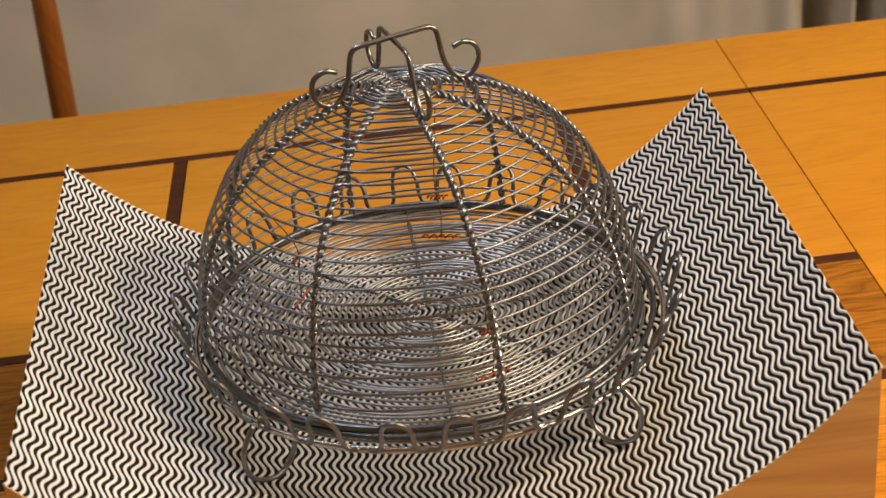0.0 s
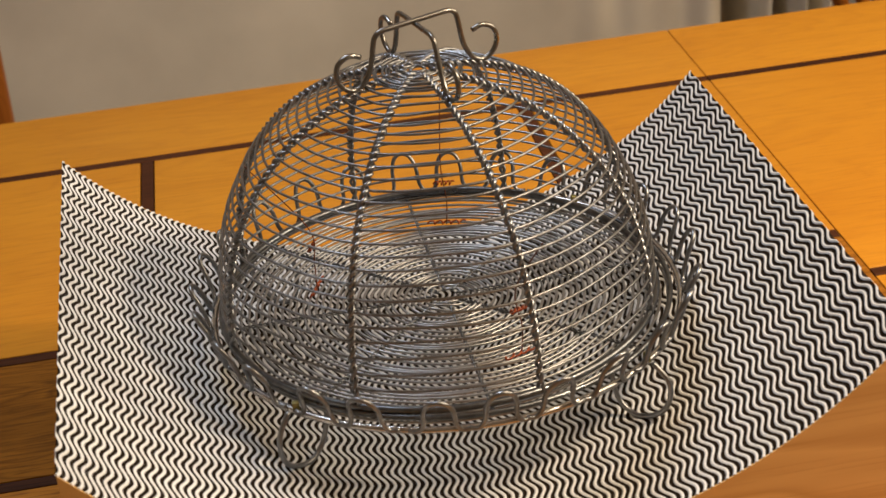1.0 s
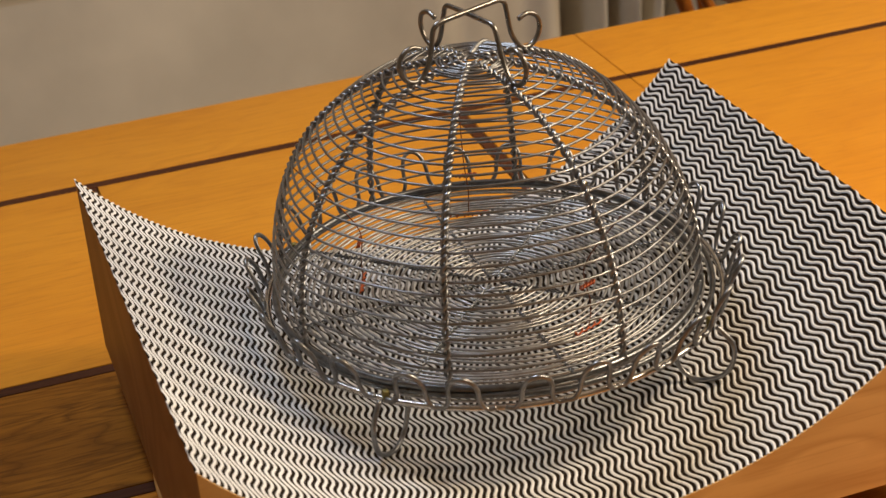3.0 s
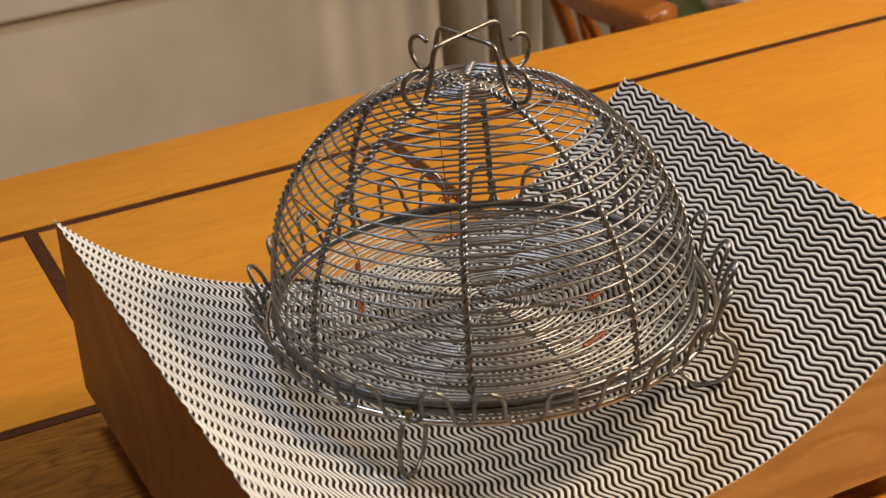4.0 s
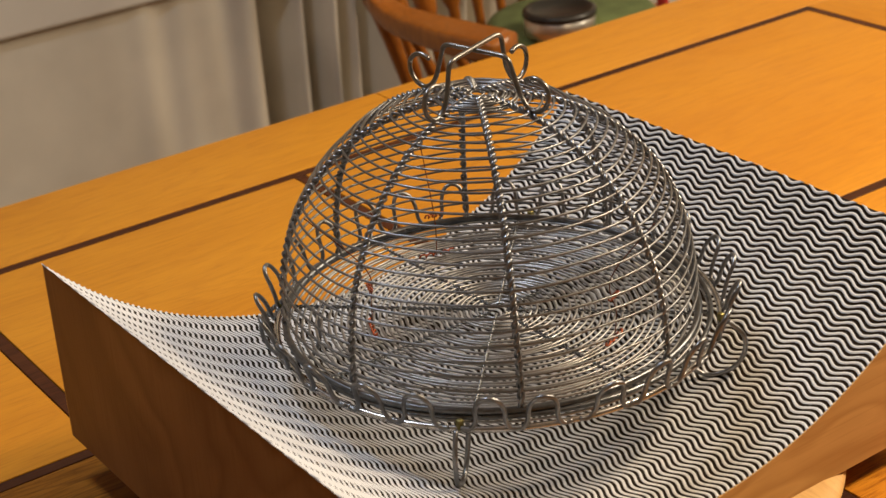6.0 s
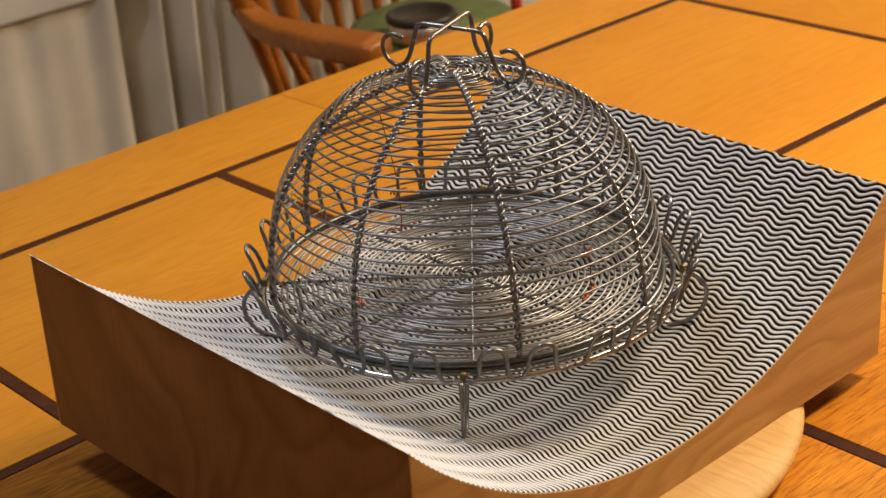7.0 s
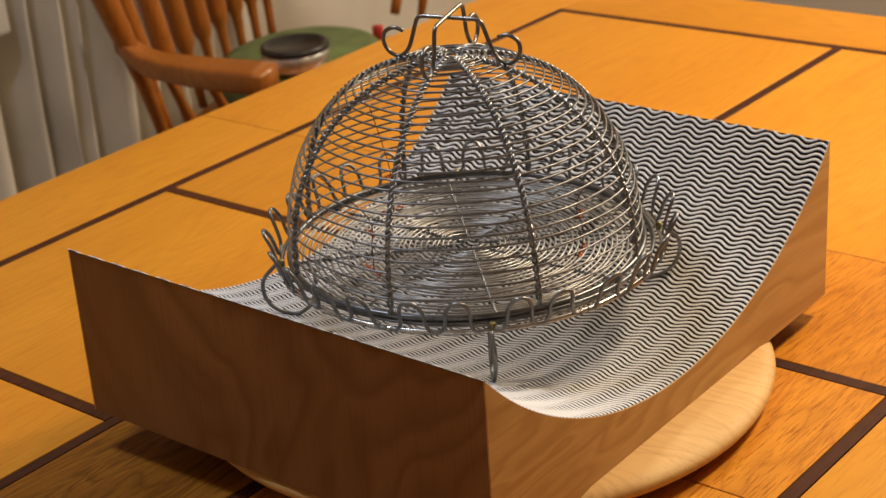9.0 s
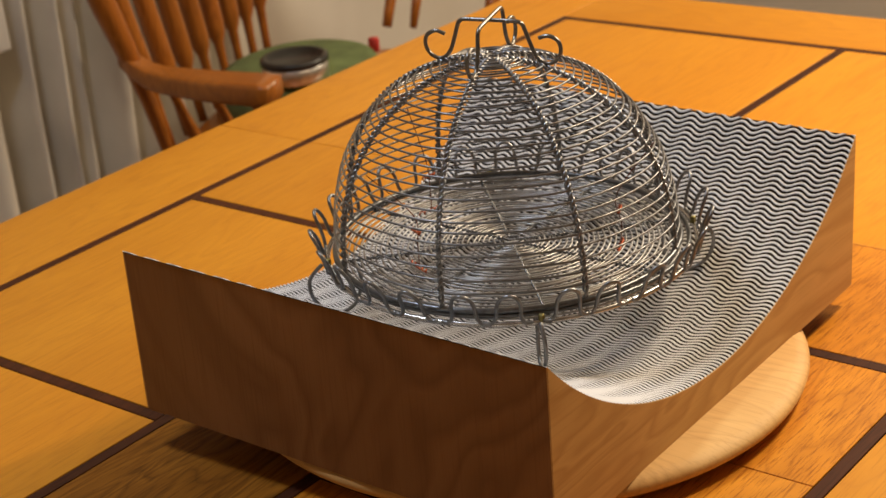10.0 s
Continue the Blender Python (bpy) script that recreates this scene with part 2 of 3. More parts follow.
# ---- the room ----
FLOOR_Z, CEIL_Z = -0.77, 1.75
X0, X1, Y0, Y1 = -2.4, 3.2, -2.6, 1.92
WY = Y1 + 0.12
tagged(part("floor", slab((X0, Y0, FLOOR_Z - 0.1), (X1, WY, FLOOR_Z)), FLOORWOOD, smooth=False), "brown wooden floor of the dining room", "floor", kind="structure")
tagged(part("ceiling", slab((X0, Y0, CEIL_Z), (X1, WY, CEIL_Z + 0.1)), CEILING, smooth=False), "plain white painted ceiling", "ceiling", kind="structure")
for nm, lo, hi in (("wall_north", (X0 - 0.12, WY, FLOOR_Z - 0.1), (X1 + 0.12, WY + 0.12, CEIL_Z + 0.1)),
                   ("wall_south", (X0 - 0.12, Y0 - 0.12, FLOOR_Z - 0.1), (X1 + 0.12, Y0, CEIL_Z + 0.1)),
                   ("wall_west", (X0 - 0.12, Y0, FLOOR_Z - 0.1), (X0, WY, CEIL_Z + 0.1)),
                   ("wall_east", (X1, Y0, FLOOR_Z - 0.1), (X1 + 0.12, WY, CEIL_Z + 0.1))):
    tagged(part(nm, slab(lo, hi), WALL, smooth=False), "beige-grey painted plaster wall", "wall", kind="structure")
SILL_Z = -0.130
sill = slab((-1.62, Y1 - 0.068, SILL_Z), (0.755, WY - 0.001, SILL_Z + 0.35), 0.006, 2)
tagged(part("trim", sill, TRIM, smooth=False), "pale painted ledge board along the wall", "trim", kind="structure")
bb = slab((X0, WY - 0.018, FLOOR_Z), (X1, WY - 0.001, FLOOR_Z + 0.1), 0.004, 2)
tagged(part("baseboard", bb, TRIM, smooth=False), "pale painted baseboard", "baseboard", kind="structure")


def curtain():
    """Cloth that hangs flat below the ledge and gathers into deep folds towards the armchair."""
    bm = bmesh.new()
    cols, rows = 420, 14
    x0, x1 = -1.6, 1.30
    grid = []
    for j in range(rows + 1):
        row = []
        z = FLOOR_Z + 0.02 + (0.95 - FLOOR_Z) * j / rows
        for i in range(cols + 1):
            u = i / cols
            x = x0 + (x1 - x0) * u
            drift = 0.05 * (z + 0.3) + 0.012 * math.sin(3.0 * z + 6 * x)
            w = x - drift
            soft = min(1.0, max(0.0, (w - 0.34) / 0.25))
            y = Y1 - 0.050 + soft * (0.0045 * math.sin(w * 62.0) + 0.003 * math.sin(w * 97.0 + 1.0))
            # deep narrow pleats
            for c, wide, deep in ((0.765, 0.032, 0.170), (0.842, 0.018, 0.125), (0.900, 0.016, 0.14), (0.955, 0.019, 0.14), (1.03, 0.013, 0.11), (1.10, 0.018, 0.14), (1.165, 0.012, 0.12), (1.235, 0.018, 0.13)):
                y += deep * math.exp(-((w - c) / wide) ** 2)
                y -= 0.018 * math.exp(-((w - c + 1.9 * wide) / (1.2 * wide)) ** 2)
            row.append((bm.verts.new((x, y, z)), bm.verts.new((x, y + 0.003, z))))
        grid.append(row)
    for j in range(rows):
        for i in range(cols):
            a, b, c, d = grid[j][i], grid[j][i + 1], grid[j + 1][i + 1], grid[j + 1][i]
            bm.faces.new((a[0], b[0], c[0], d[0]))
            bm.faces.new((d[1], c[1], b[1], a[1]))
    for i in range(cols):
        for j, flip in ((0, True), (rows, False)):
            a, b = grid[j][i], grid[j][i + 1]
            bm.faces.new((a[1], b[1], b[0], a[0]) if flip else (a[0], b[0], b[1], a[1]))
    for j in range(rows):
        for i, flip in ((0, False), (cols, True)):
            a, b = grid[j][i], grid[j + 1][i]
            bm.faces.new((a[1], b[1], b[0], a[0])[::-1] if flip else (a[1], a[0], b[0], b[1]))
    ob = part("curtain", bm, CURTAIN)
    return tagged(ob, "beige-grey cloth hanging flat, then in deep folds", "curtain")


curtain()

# ---- dining table ----
TURN = -0.1
table = thing("dining_table", (0.0, 0.7615, 0.0), "honey-coloured wooden dining table with dark inlaid strips", "table", turn=TURN)
U0, U1, V0, V1 = -1.15, 1.005, -0.985, 0.1415
UR, US = 0.873, 0.350
TH = 0.03
SW = 0.006


def board(u0, v0, u1, v1, material, nm="board", top=0.0):
    g = 0.0005
    return part(nm, slab((u0 + g, v0 + g, top - TH), (u1 - g, v1 - g, top), 0.0004), material, table, smooth=False)


# outer border
for u0, u1 in ((U0, -0.44), (-0.44, US), (US, U1)):
    board(u0, SW, u1, V1, HONEY)
    board(u0, V0, u1, -0.835 - SW, HONEY)
board(U0, -0.835 - SW, -0.985 - SW, SW, HONEY_V)
board(UR + SW, -0.835 - SW, U1, SW, HONEY_V)
# long inlay strips; the right leaf has one seam across its middle
SEAM_R = -0.4105
for v in (0.0, -0.835):
    for u0, u1 in ((-0.985 - SW, US), (US, UR + SW)):
        board(u0, v - SW, u1, v + SW, WALNUT, "inlay_strip")
for v in (-0.3425, -0.5095):
    board(-0.985 - SW, v - SW, US, v + SW, WALNUT, "inlay_strip")
board(US, SEAM_R - SW, UR + SW, SEAM_R + SW, WALNUT, "inlay_strip")
for v0, v1 in ((-0.3425, 0.0), (-0.5095, -0.3425), (-0.835, -0.5095)):
    board(-0.985 - SW, v0 + SW, -0.985 + SW, v1 - SW, WALNUT, "inlay_strip")
for v0, v1 in ((SEAM_R, 0.0), (-0.835, SEAM_R)):
    board(UR - SW, v0 + SW, UR + SW, v1 - SW, WALNUT, "inlay_strip")
    board(US, v0 + SW, UR - SW, v1 - SW, HONEY)
# panels between the strips
for v0, v1, cuts, m in ((-0.3425, 0.0, (-0.190, 0.167), HONEY), (-0.835, -0.5095, (-0.190, 0.146), OAK_LIGHT)):
    for u in cuts:
        board(u - SW, v0 + SW, u + SW, v1 - SW, WALNUT, "inlay_strip")
    c0, c1 = cuts
    edges = [(-0.985 + SW, c0 - SW), (c0 + SW, -0.033), (-0.033, c1 - SW), (c1 + SW, US)]
    if v1 == 0.0:
        edges[1:3] = [(c0 + SW, c1 - SW)]
    for u0, u1 in edges:
        board(u0, v0 + SW, u1, v1 - SW, m)
for u0, u1 in ((-0.985 + SW, US),):
    board(u0, -0.5095 + SW, u1, -0.3425 - SW, OAK)
part("apron", slab((U0 + 0.06, V0 + 0.06, -0.12), (U1 - 0.06, V1 - 0.06, -TH - 0.0005), 0.003), HONEY, table, smooth=False)
leg = part("leg", lathe([(0.03, FLOOR_Z + 0.001), (0.032, -0.73), (0.04, -0.5), (0.036, -0.3), (0.045, -0.2), (0.045, -0.121)], 20), HONEY_V, table)
leg.location = (U0 + 0.12, V0 + 0.12, 0)
for u, v in ((U1 - 0.12, V0 + 0.12), (U0 + 0.12, V1 - 0.12), (U1 - 0.12, V1 - 0.12)):
    share("leg", leg, table, pose(u, v, 0))

# ---- round board under the box ----
# the board and all on it lean a little on the table
LEAN = Matrix.Translation((0.0065, 0.2159, -0.0014)) @ Euler((0.0238, 0.0125, 0.0270)).to_matrix().to_4x4() @ Matrix.Translation((0, -0.1874, 0))


def leaning(ob):
    ob.matrix_basis = LEAN @ ob.matrix_basis
    return ob


susan = leaning(thing("turntable_board", (-0.0015, 0.179, 0.0035), "round turned pale maple board standing on the table under the box", "turntable"))
SR = 0.225
foot_ring = part("foot_ring", lathe([(0.13, -0.0035), (0.135, -0.003), (0.135, 0.0055), (0.13, 0.006)], 48), BLACK, susan, "dark low foot ring")
part("disc", lathe([(SR - 0.030, 0.0055), (SR - 0.014, 0.0068), (SR - 0.006, 0.0095), (SR - 0.001, 0.014), (SR, 0.0175), (SR - 0.002, 0.0205), (SR - 0.006, 0.0228), (SR - 0.012, 0.0243), (0.004, 0.025)], 120), MAPLE, susan)

# ---- curved display box ----
W, D, ZB, ZT = 0.225, 0.3749, 0.0263, 0.1582
RC, ZMIN = 0.2997, 0.0565
AX = ZMIN + RC
box = leaning(thing("display_box", (0.0, 0.0, 0.0), "wooden box with a hollow top of black and cream waves", "box"))


def arc_z(x, drop=0.0):
    return AX - math.sqrt(RC * RC - x * x) - drop


def profile_panel(y0, y1):
    """Upright end panel whose top follows the hollow."""
    bm = bmesh.new()
    n = 48
    xs = [-W + 2 * W * i / n for i in range(n + 1)]
    lower = {y: [bm.verts.new((x, y, ZB)) for x in xs] for y in (y0, y1)}
    upper = {y: [bm.verts.new((x, y, arc_z(x, 0.0005))) for x in xs] for y in (y0, y1)}
    for i in range(n):
        bm.faces.new((lower[y0][i], lower[y0][i + 1], upper[y0][i + 1], upper[y0][i]))
        bm.faces.new((lower[y1][i + 1], lower[y1][i], upper[y1][i], upper[y1][i + 1]))
        bm.faces.new((upper[y0][i], upper[y0][i + 1], upper[y1][i + 1], upper[y1][i]))
        bm.faces.new((lower[y0][i + 1], lower[y0][i], lower[y1][i], lower[y1][i + 1]))
    for i in (0, n):
        f = (lower[y0][i], upper[y0][i], upper[y1][i], lower[y1][i])
        bm.faces.new(f if i == 0 else f[::-1])
    return bm


part("front_panel", profile_panel(0.0, 0.0012), VENEER_LIT, box, "veneered end panel with a hollow top, in the lit tone", smooth=False)
part("back_panel", profile_panel(D - 0.0012, D), VENEER_LIT, box, smooth=False)
# the sides' darker veneer colour stands in for their shade
for s in (-1, 1):
    lo, hi = sorted((s * W, s * (W - 0.006)))
    bm = slab((lo, 0.0014, ZB), (hi, D - 0.0014, ZT - 0.0006))
    for v in bm.verts:
        if v.co.z > ZB + 0.01 and abs(v.co.x) < W - 0.003:
            v.co.z -= 0.0072
    part("side_panel", bm, VENEER_SHADED, box, "brown veneered side panel, shade in its colour", smooth=False)
part("bottom_panel", slab((-W + 0.0065, 0.0065, ZB), (W - 0.0065, D - 0.0065, ZB + 0.005)), VENEER_SHADED, box, smooth=False)

# black curved sheet
HALF = math.asin((W + 0.0005) / RC)
BASE = math.asin((W + 0.0001) / RC)
bm = bmesh.new()
n = 80
prev = None
for i in range(n + 1):
    a = -BASE + 2 * BASE * i / n
    loop = []
    for y, r in ((0.0014, RC + 0.0002), (D - 0.0014, RC + 0.0002), (D - 0.0014, RC + 0.0006), (0.0014, RC + 0.0006)):
        loop.append(bm.verts.new((r * math.sin(a), y, AX - r * math.cos(a))))
    if prev:
        for k in range(4):
            bm.faces.new((prev[k], prev[(k + 1) % 4], loop[(k + 1) % 4], loop[k]))
    else:
        bm.faces.new(loop[::-1])
    prev = loop
bm.faces.new(prev)
sheet = part("curved_sheet", bm, GROOVE, box, "black sheet between the cream ridges")

# cream wavy ridges turned about the hollow's axis; DEEP is how far the grooves lie below their foot
LINES, WAVES, AMP, RW, RH = 112, 16, 0.0023, 0.0023, 0.0004
DEEP = 0.0002


def ridge_mesh(turn=0.0):
    """One ridge, trimmed where it would pass the sheet's straight side edges when turned by that angle."""
    bm = bmesh.new()
    n = WAVES * 14
    prev = None
    for i in range(n + 1):
        y = 0.0004 + (D - 0.0008) * i / n
        ph = 2 * math.pi * WAVES * i / n
        s = AMP * math.sin(ph)
        slope = AMP * math.cos(ph) * 2 * math.pi * WAVES / D
        wide = RW / 2 * math.sqrt(1 + 0.55 * slope * slope)
        loop = []
        for off, h in ((-1.0, -DEEP - 0.0002), (-0.98, -0.5 * DEEP), (-0.88, -0.0003), (-0.5, 0.0003), (0.0, RH), (0.5, 0.0003), (0.88, -0.0003), (0.98, -0.5 * DEEP), (1.0, -DEEP - 0.0002)):
            a = min(HALF, max(-HALF, (s + off * wide) / RC + turn)) - turn
            r = RC - h
            loop.append(bm.verts.new((r * math.sin(a), y, -r * math.cos(a))))
        if prev:
            for k in range(8):
                bm.faces.new((prev[k], prev[k + 1], loop[k + 1], loop[k]))
        else:
            bm.faces.new(loop)
        prev = loop
    bm.faces.new(prev[::-1])
    return bm


span = HALF - AMP * 0.45 / RC
ridge = None
for k in range(LINES):
    a = -span + 2 * span * k / (LINES - 1)
    m = Matrix.Translation((0, 0, AX)) @ Matrix.Rotation(-a, 4, "Y")
    if k in (0, LINES - 1):
        part("ridge", ridge_mesh(a), RIDGE, box).matrix_basis = m
    elif ridge is None:
        ridge = part("ridge", ridge_mesh(), RIDGE, box)
        ridge.matrix_basis = m
    else:
        share("ridge", ridge, box, m)

# ---- wire dish that stands on the hollow ----
CX, CY = 0.0055, 0.188
RIM_Z, RIM_R = 0.1135, 0.1445
dish = leaning(thing("wire_dish", (CX, CY, 0.0), "round grey wire dish with looped rim on four feet", "wire dish"))
part("rim_wire", tube(circle(RIM_R, RIM_Z, 128, 0.0006), 0.0022, 8, True), WIRE_BRIGHT, dish)
part("inner_rim_wire", tube(circle(RIM_R - 0.0065, RIM_Z + 0.0035, 128, 0.0006, 1.0), 0.0017, 8, True), WIRE_DARK, dish)
LOOPS = 26
for k in range(LOOPS):
    a0 = math.radians(-131 + 360 / LOOPS * k + random.uniform(-1.8, 1.8))
    dw = math.radians(360 / LOOPS) * 0.5
    h = 0.0255 + random.uniform(-0.0015, 0.0015)
    lean = random.uniform(-0.12, 0.12)
    pts = []
    for u, o, v in ((-1.0, 0.0025, 0.0015), (-0.7, 0.003, 0.001), (-0.5, 0.0045, 0.006), (-0.46, 0.008, 0.015), (-0.3, 0.0125, 0.022), (0.0, 0.0140, 0.0245),
                    (0.3, 0.0125, 0.022), (0.46, 0.008, 0.015), (0.5, 0.0045, 0.006), (0.7, 0.003, 0.001), (1.0, 0.0025, 0.0015)):
        a = a0 + dw * (u + lean * v / 0.024)
        r = RIM_R + 0.82 * o
        pts.append((r * math.cos(a), r * math.sin(a), RIM_Z + v * h / 0.024))
    part("rim_loop", tube(smooth_path(pts, 3), 0.0015, 6), WIRE, dish)
# flat wire floor
FZ = RIM_Z + 0.0005
for k in range(31):
    r = 0.009 + k * 0.00425 + random.uniform(-0.0005, 0.0005)
    part("floor_ring", tube(circle(r, FZ + 0.0004 * math.sin(k * 2.1), 72, 0.0009, k), 0.0009, 6, True), WIRE_FLOOR, dish)


def twisted(points, gap, radius, turns, sides=6):
    """Two wires twisted round one another along points."""
    pts = [Vector(p) for p in points]
    bm = bmesh.new()
    n = len(pts)
    for s in (0, math.pi):
        out = []
        for i, p in enumerate(pts):
            t = (pts[min(n - 1, i + 1)] - pts[max(0, i - 1)]).normalized()
            b1 = t.cross(Vector((0.3, 0.2, 0.9))).normalized()
            b2 = t.cross(b1)
            a = s + 2 * math.pi * turns * i / (n - 1)
            out.append(p + (b1 * math.cos(a) + b2 * math.sin(a)) * gap)
        tube(out, radius, sides, False, bm)
    return bm


for k in range(8):
    a = math.radians(0.5 + 45 * k)
    d = Vector((math.cos(a), math.sin(a), 0))
    part("floor_spoke", twisted([d * (0.006 + 0.131 * i / 90) + Vector((0, 0, FZ + 0.0006)) for i in range(91)], 0.0008, 0.00065, 18), WIRE_DARK, dish)
for k, deg in enumerate((-137, -48, 42, 136)):
    a = math.radians(deg)
    base = Vector((math.cos(a), math.sin(a), 0)) * RIM_R
    a += math.radians(5)
    d, s = Vector((math.cos(a), math.sin(a), 0)), Vector((-math.sin(a), math.cos(a), 0))
    ground = arc_z((base - d * 0.009).x + CX) + RH + 0.0016
    drop = RIM_Z - ground
    pts = [base + d * o + s * u + Vector((0, 0, RIM_Z - v * drop)) for o, u, v in
           ((-0.019, 0.002, -0.03), (-0.0235, 0.002, 0.2), (-0.0235, 0.002, 0.5), (-0.019, 0.001, 0.83), (-0.010, 0.0, 0.99), (-0.001, -0.001, 0.97), (0.010, -0.002, 0.80), (0.0155, -0.002, 0.52), (0.0145, -0.002, 0.22), (0.0045, -0.002, -0.03))]
    part("foot_loop", tube(smooth_path(pts, 5), 0.0016, 8), WIRE, dish)
    part("solder_bead", slab(base + Vector((-0.002, -0.002, RIM_Z - 0.001)), base + Vector((0.002, 0.002, RIM_Z + 0.006)), 0.0009, 2), BRASS, dish, "yellowed solder bead")

# ---- wire dome ----
DX, DY = 0.0008, 0.1885
DR, DZ, DH = 0.1341, RIM_Z + 0.0070, 0.1455
dome = leaning(thing("wire_dome", (DX, DY, 0.0), "grey wire dome with twisted ribs and a looped handle", "wire dome"))


def dome_point(a, q):
    """Point at angle a, q from 0 at the lower ring to 1 at the top."""
    w = q * math.pi / 2
    r = DR * max(0.0, math.cos(w)) ** (2 / 2.0)
    z = DZ + DH * math.sin(w) ** (2 / 2.36)
    return Vector((r * math.cos(a), r * math.sin(a), z))


part("base_ring", tube(circle(DR, DZ, 128), 0.0023, 8, True), WIRE_DARK, dome, "thick dark steel ring")
RINGS = 28
for k in range(1, RINGS):
    q = k / RINGS * 0.985
    p = dome_point(0, q)
    r0 = p.x + 0.0006
    pts = []
    N = 96
    for i in range(N):
        a = 2 * math.pi * i / N
        # each ring sags a little between the ribs
        bulge = 1 - 0.012 * math.sin(4 * (a - math.radians(14.5))) ** 2
        pts.append(Vector((r0 * bulge * math.cos(a), r0 * bulge * math.sin(a), p.z + 0.0006 * math.sin(2 * a + k * 1.3) + 0.0003 * math.sin(5 * a + k))))
    part("ring_wire", tube(pts, 0.00082, 6, True), WIRE, dome)
for k in range(8):
    a = math.radians(14.5 + 45 * k)
    part("rib", twisted([dome_point(a, 0.0 + 0.965 * i / 260) for i in range(261)], 0.0014, 0.0012, 21), RIB, dome, "dark twisted wire rib")
part("crown_ring", tube(circle(0.0085, DZ + DH - 0.0006, 32), 0.0013, 8, True), WIRE, dome)
for r in (0.0045, 0.0125, 0.0165, 0.0205, 0.0245):
    part("crown_ring", tube(circle(r, DZ + DH - 0.0002 - 1.6 * r * r, 40, 0.0004, r * 900), 0.0009, 6, True), WIRE, dome)

# looped handle of two crossing bent wires
half = [(0.0385, 0.0185), (0.046, 0.0205), (0.0535, 0.017), (0.0555, 0.0095), (0.052, 0.0025), (0.045, -0.0008), (0.039, 0.0012), (0.0345, 0.0065), (0.0315, 0.0135), (0.0275, 0.0235), (0.0255, 0.0275), (0.0215, 0.0292), (0.012, 0.0294)]
line = half + [(-u, v) for u, v in reversed(half)]
for deg, lift, tilt in ((14.5, 0.0031, 0.0019), (104.5, 0.0012, 0.0)):
    a = math.radians(deg)
    pts = []
    for u, v in line:
        foot = DZ + DH - 0.0065 + 0.0036
        reach = 0.92 if deg == 14.5 and abs(u) > 0.03 else 0.97
        rise = lift + tilt * u / 0.0275 if abs(u) < 0.03 else 0.0
        pts.append((reach * u * math.cos(a) + 0.001, reach * u * math.sin(a), foot + v + rise))
    part("handle_wire", tube(smooth_path(pts, 4), 0.0016, 8), HANDLE, dome, "dark bent handle wire with curled ends")

# the dome is bent back a little towards its top
for ob in dome.children:
    for v in ob.data.vertices:
        v.co.x -= 0.007 * (v.co.z - DZ)
        v.co.y += 0.020 * (v.co.z - DZ)

# thin rusty ties inside
for deg, r in ((76, 0.094), (157, 0.079), (-68, 0.089)):
    a = math.radians(deg)
    base = Vector((r * math.cos(a), r * math.sin(a), 0))
    tie = leaning(thing("tie_wire", (DX, DY, 0), "thin rusty tie wire with copper twists inside the dome", "wire", "tie wires"))
    top = dome_point(a, 0.33)
    pts = [base + Vector((0, 0, FZ + 0.001)), base * 1.01 + Vector((0.001, 0, FZ + 0.02)), base * 1.0 + Vector((-0.001, 0.001, FZ + 0.045)), Vector((top.x, top.y, top.z)) * 1.0]
    part("wire", tube(smooth_path(pts, 6), 0.0004, 5), RUST, tie)
    for z, spread in ((FZ + 0.0025, 0.012), (FZ + 0.032, 0.006)):
        c = base + Vector((0, 0, z))
        t = Vector((-math.sin(a), math.cos(a), 0))
        pts = [c + t * spread * (i / 20 - 0.5) * 2 + Vector((math.cos(i * 1.4), math.sin(i * 1.4), math.sin(i * 1.4 + 1))) * 0.0011 for i in range(21)]
        part("copper_twist", tube(pts, 0.00065, 5), COPPER, tie, "bright copper twist")


# ---- armchair by the far side of the table ----
def turned(p, q, profile, sides=12):
    """A turned stick from p to q with radii at fractions of its length."""
    p, q = Vector(p), Vector(q)
    pts = [p + (q - p) * f for f, r in profile]
    return tube(pts, [r for f, r in profile], sides)


WIDE, FORE = 0.165, -0.17


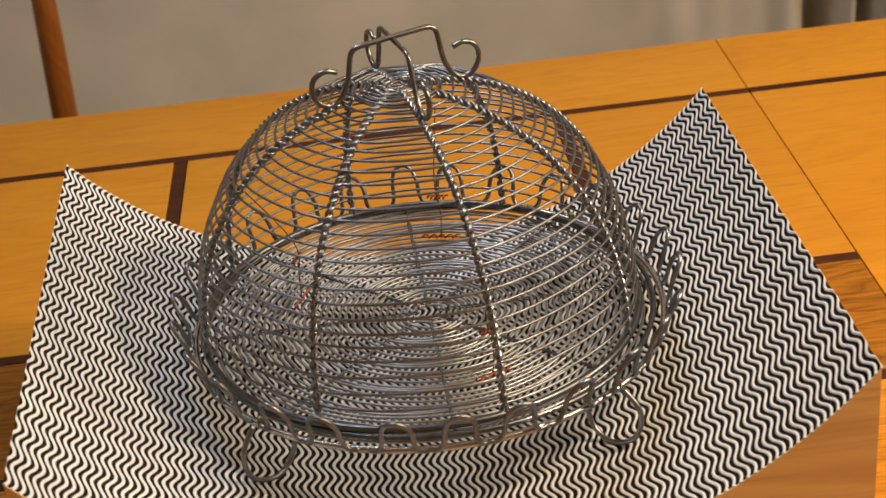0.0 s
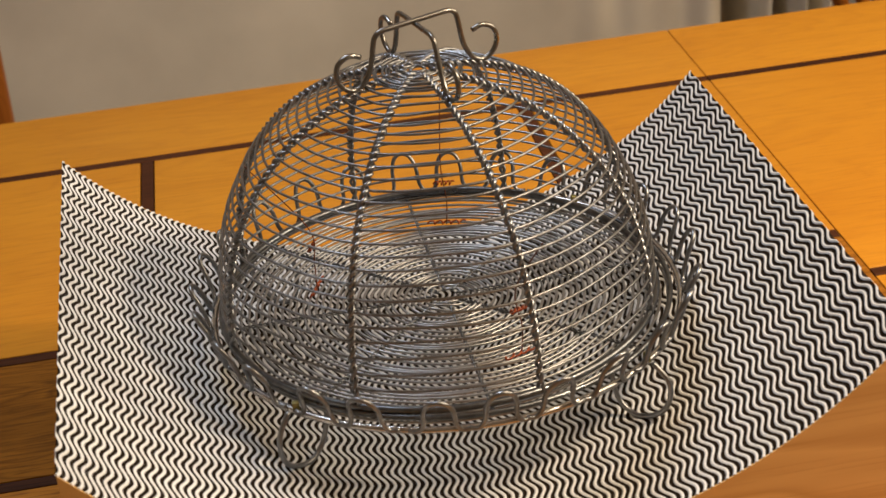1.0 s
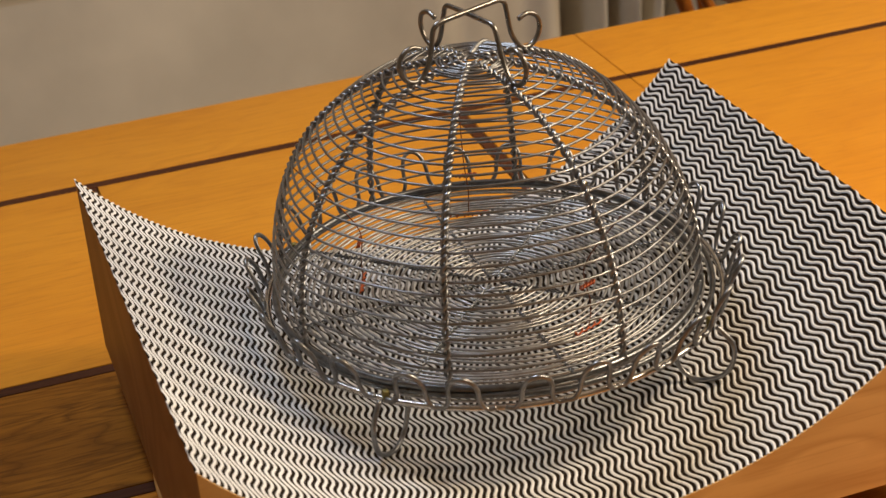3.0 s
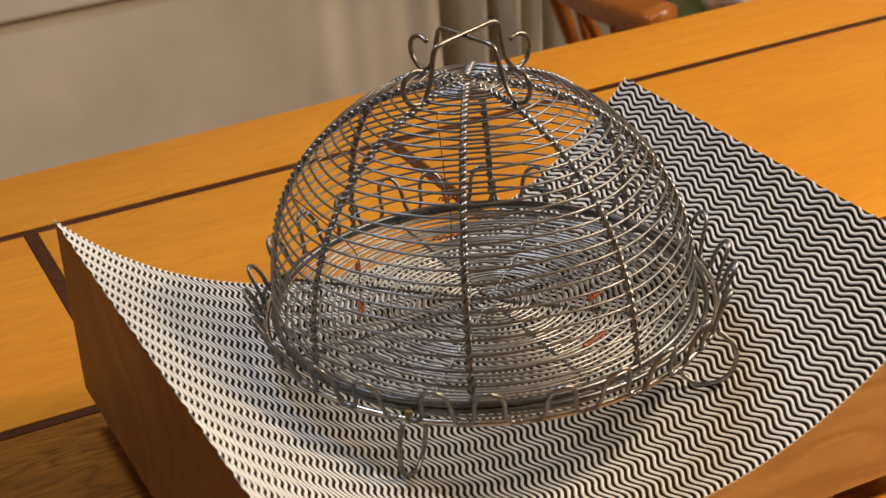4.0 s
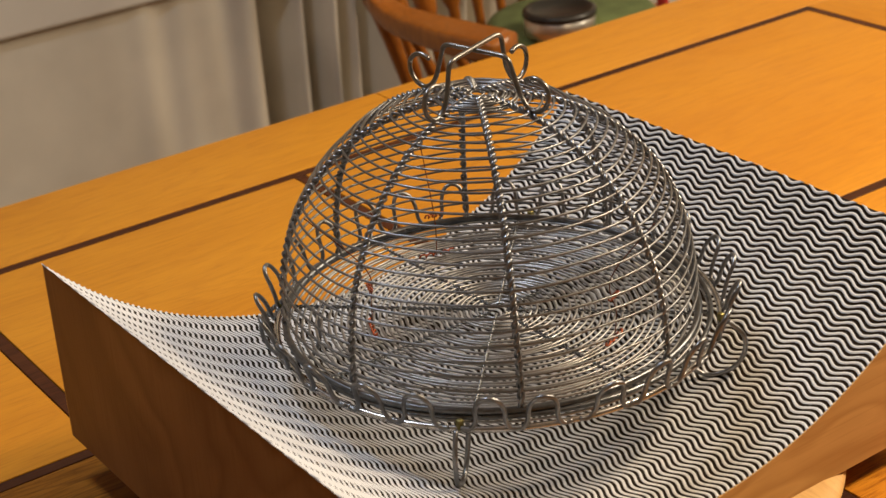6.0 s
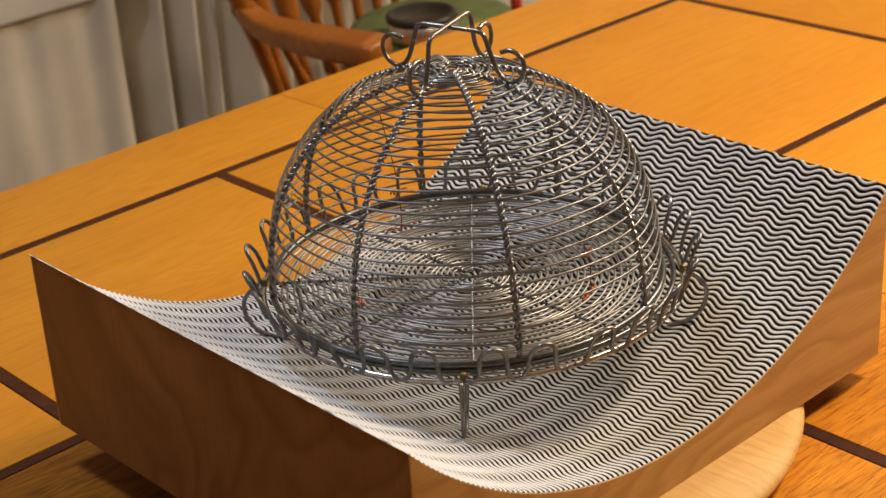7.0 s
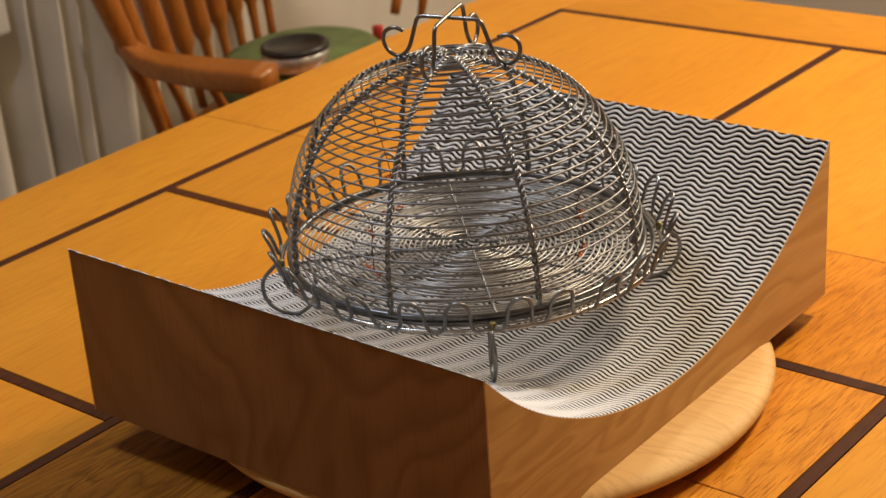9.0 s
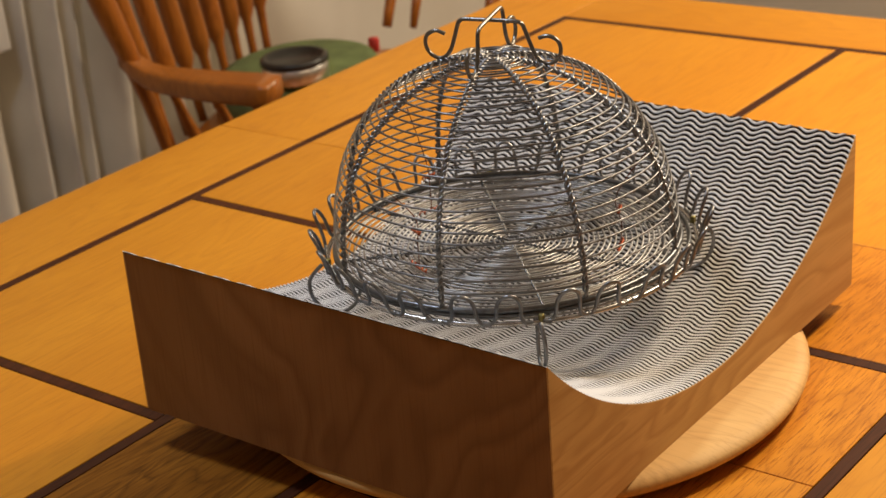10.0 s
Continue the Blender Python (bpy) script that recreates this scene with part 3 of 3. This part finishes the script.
def armchair(place, turn):
    """Chair with arrow spindles; its seat faces local -y, the floor at local z 0."""
    ch = thing("armchair", place, "orange-brown wooden spindle-back armchair beside the table", "chair", turn=turn)
    part("seat", slab((-0.30, -0.26, 0.43), (0.30, 0.18, 0.465), 0.012, 3), CHAIR, ch)
    for sx in (-1, 1):
        add, fore = (WIDE, FORE) if sx > 0 else (0.0, 0.0)
        for sy in (-1, 1):
            part("leg", turned((sx * 0.22 + add, sy * 0.17, 0.44), (sx * 0.27 + add, sy * 0.22, 0.0), ((0, 0.014), (0.2, 0.02), (0.5, 0.017), (0.75, 0.021), (1, 0.013))), CHAIR, ch)
        part("stile", tube(smooth_path([(sx * 0.295 + add, 0.17 + fore, 0.46), (sx * 0.376 + add, 0.165 + fore, 0.64), (sx * 0.43 + add, 0.21 + 0.5 * fore, 0.88), (sx * 0.45 + add, 0.25, 1.06)], 4), [0.010, 0.011, 0.012, 0.0135, 0.016, 0.019, 0.021, 0.020, 0.019, 0.018, 0.017, 0.016, 0.015], 12), CHAIR, ch)
        arm = bmesh.new()
        rows = []
        for i in range(13):
            f = i / 12
            x = 0.372 + 0.115 * f - 0.015 * f * f
            y = 0.185 - 0.295 * f
            w = 0.022 + 0.014 * min(1.0, f * 1.6) - (0.003 if i == 12 else 0)
            h = 0.016 + 0.003 * f - (0.002 if i == 12 else 0)
            z = 0.637 + 0.030 * max(0.0, 1 - f * 4) ** 2 - 0.004 * math.sin(f * math.pi)
            rows.append([arm.verts.new((sx * (x + w * cx) + add, y + fore, z + h * cz)) for cx, cz in
                         [(math.copysign(abs(math.cos(b)) ** 0.35, math.cos(b)), math.copysign(abs(math.sin(b)) ** 0.35, math.sin(b))) for b in (2 * math.pi * (k + 0.5) / 16 for k in range(16))]])
        for p, q in zip(rows, rows[1:]):
            for k in range(16):
                arm.faces.new((p[k], p[(k + 1) % 16], q[(k + 1) % 16], q[k]))
        arm.faces.new(rows[0])
        arm.faces.new(rows[-1][::-1])
        bmesh.ops.recalc_face_normals(arm, faces=arm.faces[:])
        part("armrest", arm, CHAIR, ch)
        for y, x, big in ((-0.06, 0.45, 0.017), (0.02, 0.425, 0.011), (0.10, 0.40, 0.011))[::1 if sx < 0 else 2]:
            part("arm_spindle", turned((sx * 0.285 + add, y + fore + 0.01, 0.46), (sx * x + add, y + fore, 0.625), ((0, big * 0.7), (0.35, big), (0.6, big * 0.75), (1, big * 0.7))), CHAIR, ch)
    part("top_rail", slab((-0.46, 0.235, 1.05), (0.46 + WIDE, 0.265, 1.16), 0.012, 3), CHAIR, ch)
    for k in range(8):
        x = -0.25 + 0.0714 * k
        sp = turned((x, 0.185, 0.46), (x * 1.4, 0.25, 1.055), ((0, 0.008), (0.12, 0.0085), (0.17, 0.010), (0.20, 0.017), (0.235, 0.0195), (0.5, 0.0175), (0.8, 0.013), (0.9, 0.010), (1, 0.009)))
        part("spindle", sp, CHAIR, ch, "flat arrow-shaped back spindle")
    return ch


CH, CH_TURN = (1.16, 1.53, FLOOR_Z), 24
armchair(CH, CH_TURN)
cu = thing("seat_cushion", CH, "flat olive-green cloth cushion on the armchair seat", "cushion", turn=CH_TURN)
pad = lathe([(0.004, 0.0), (0.17, 0.0), (0.19, 0.006), (0.203, 0.02), (0.207, 0.038), (0.203, 0.056), (0.19, 0.07), (0.165, 0.077), (0.004, 0.079)], 64)
for v in pad.verts:
    v.co = Vector((v.co.x * 0.82 - 0.028, v.co.y * 0.72 + 0.018, v.co.z + 0.466))
part("pad", pad, CUSHION, cu)
part("tag", slab((0.128, -0.085, 0.508), (0.140, -0.065, 0.536), 0.003), RED, cu, "small red cloth tag")
tin = thing("tin_dish", (1.045, 1.462, FLOOR_Z + 0.5452), "low round tin with a black rim lying on the cushion", "tin")
part("wall", lathe([(0.052, 0.0), (0.058, 0.002), (0.058, 0.028), (0.056, 0.03)], 40), TIN, tin)
part("lid", lathe([(0.058, 0.0301), (0.060, 0.031), (0.060, 0.039), (0.056, 0.042), (0.050, 0.040), (0.046, 0.034), (0.004, 0.033)], 40), BLACK, tin)

# ---- second chair, seen by its post alone ----
stool = thing("side_chair", (-0.628, 1.45, FLOOR_Z), "reddish-brown wooden side chair pushed against the far side", "chair")
for sx in (-1, 1):
    part("post", turned((sx * 0.21, -0.1, 0.0), (sx * 0.235, -0.1, 0.98), ((0, 0.014), (0.4, 0.018), (0.7, 0.016), (1, 0.012))), CHAIR, stool)
    part("back_leg", turned((sx * 0.21, 0.28, 0.0), (sx * 0.19, 0.25, 0.42), ((0, 0.013), (0.5, 0.018), (1, 0.015))), CHAIR, stool)
part("top_rail", slab((-0.25, -0.115, 0.90), (0.25, -0.085, 0.98), 0.01, 2), CHAIR, stool)
part("seat", slab((-0.22, -0.12, 0.42), (0.22, 0.28, 0.45), 0.01, 2), CHAIR, stool)
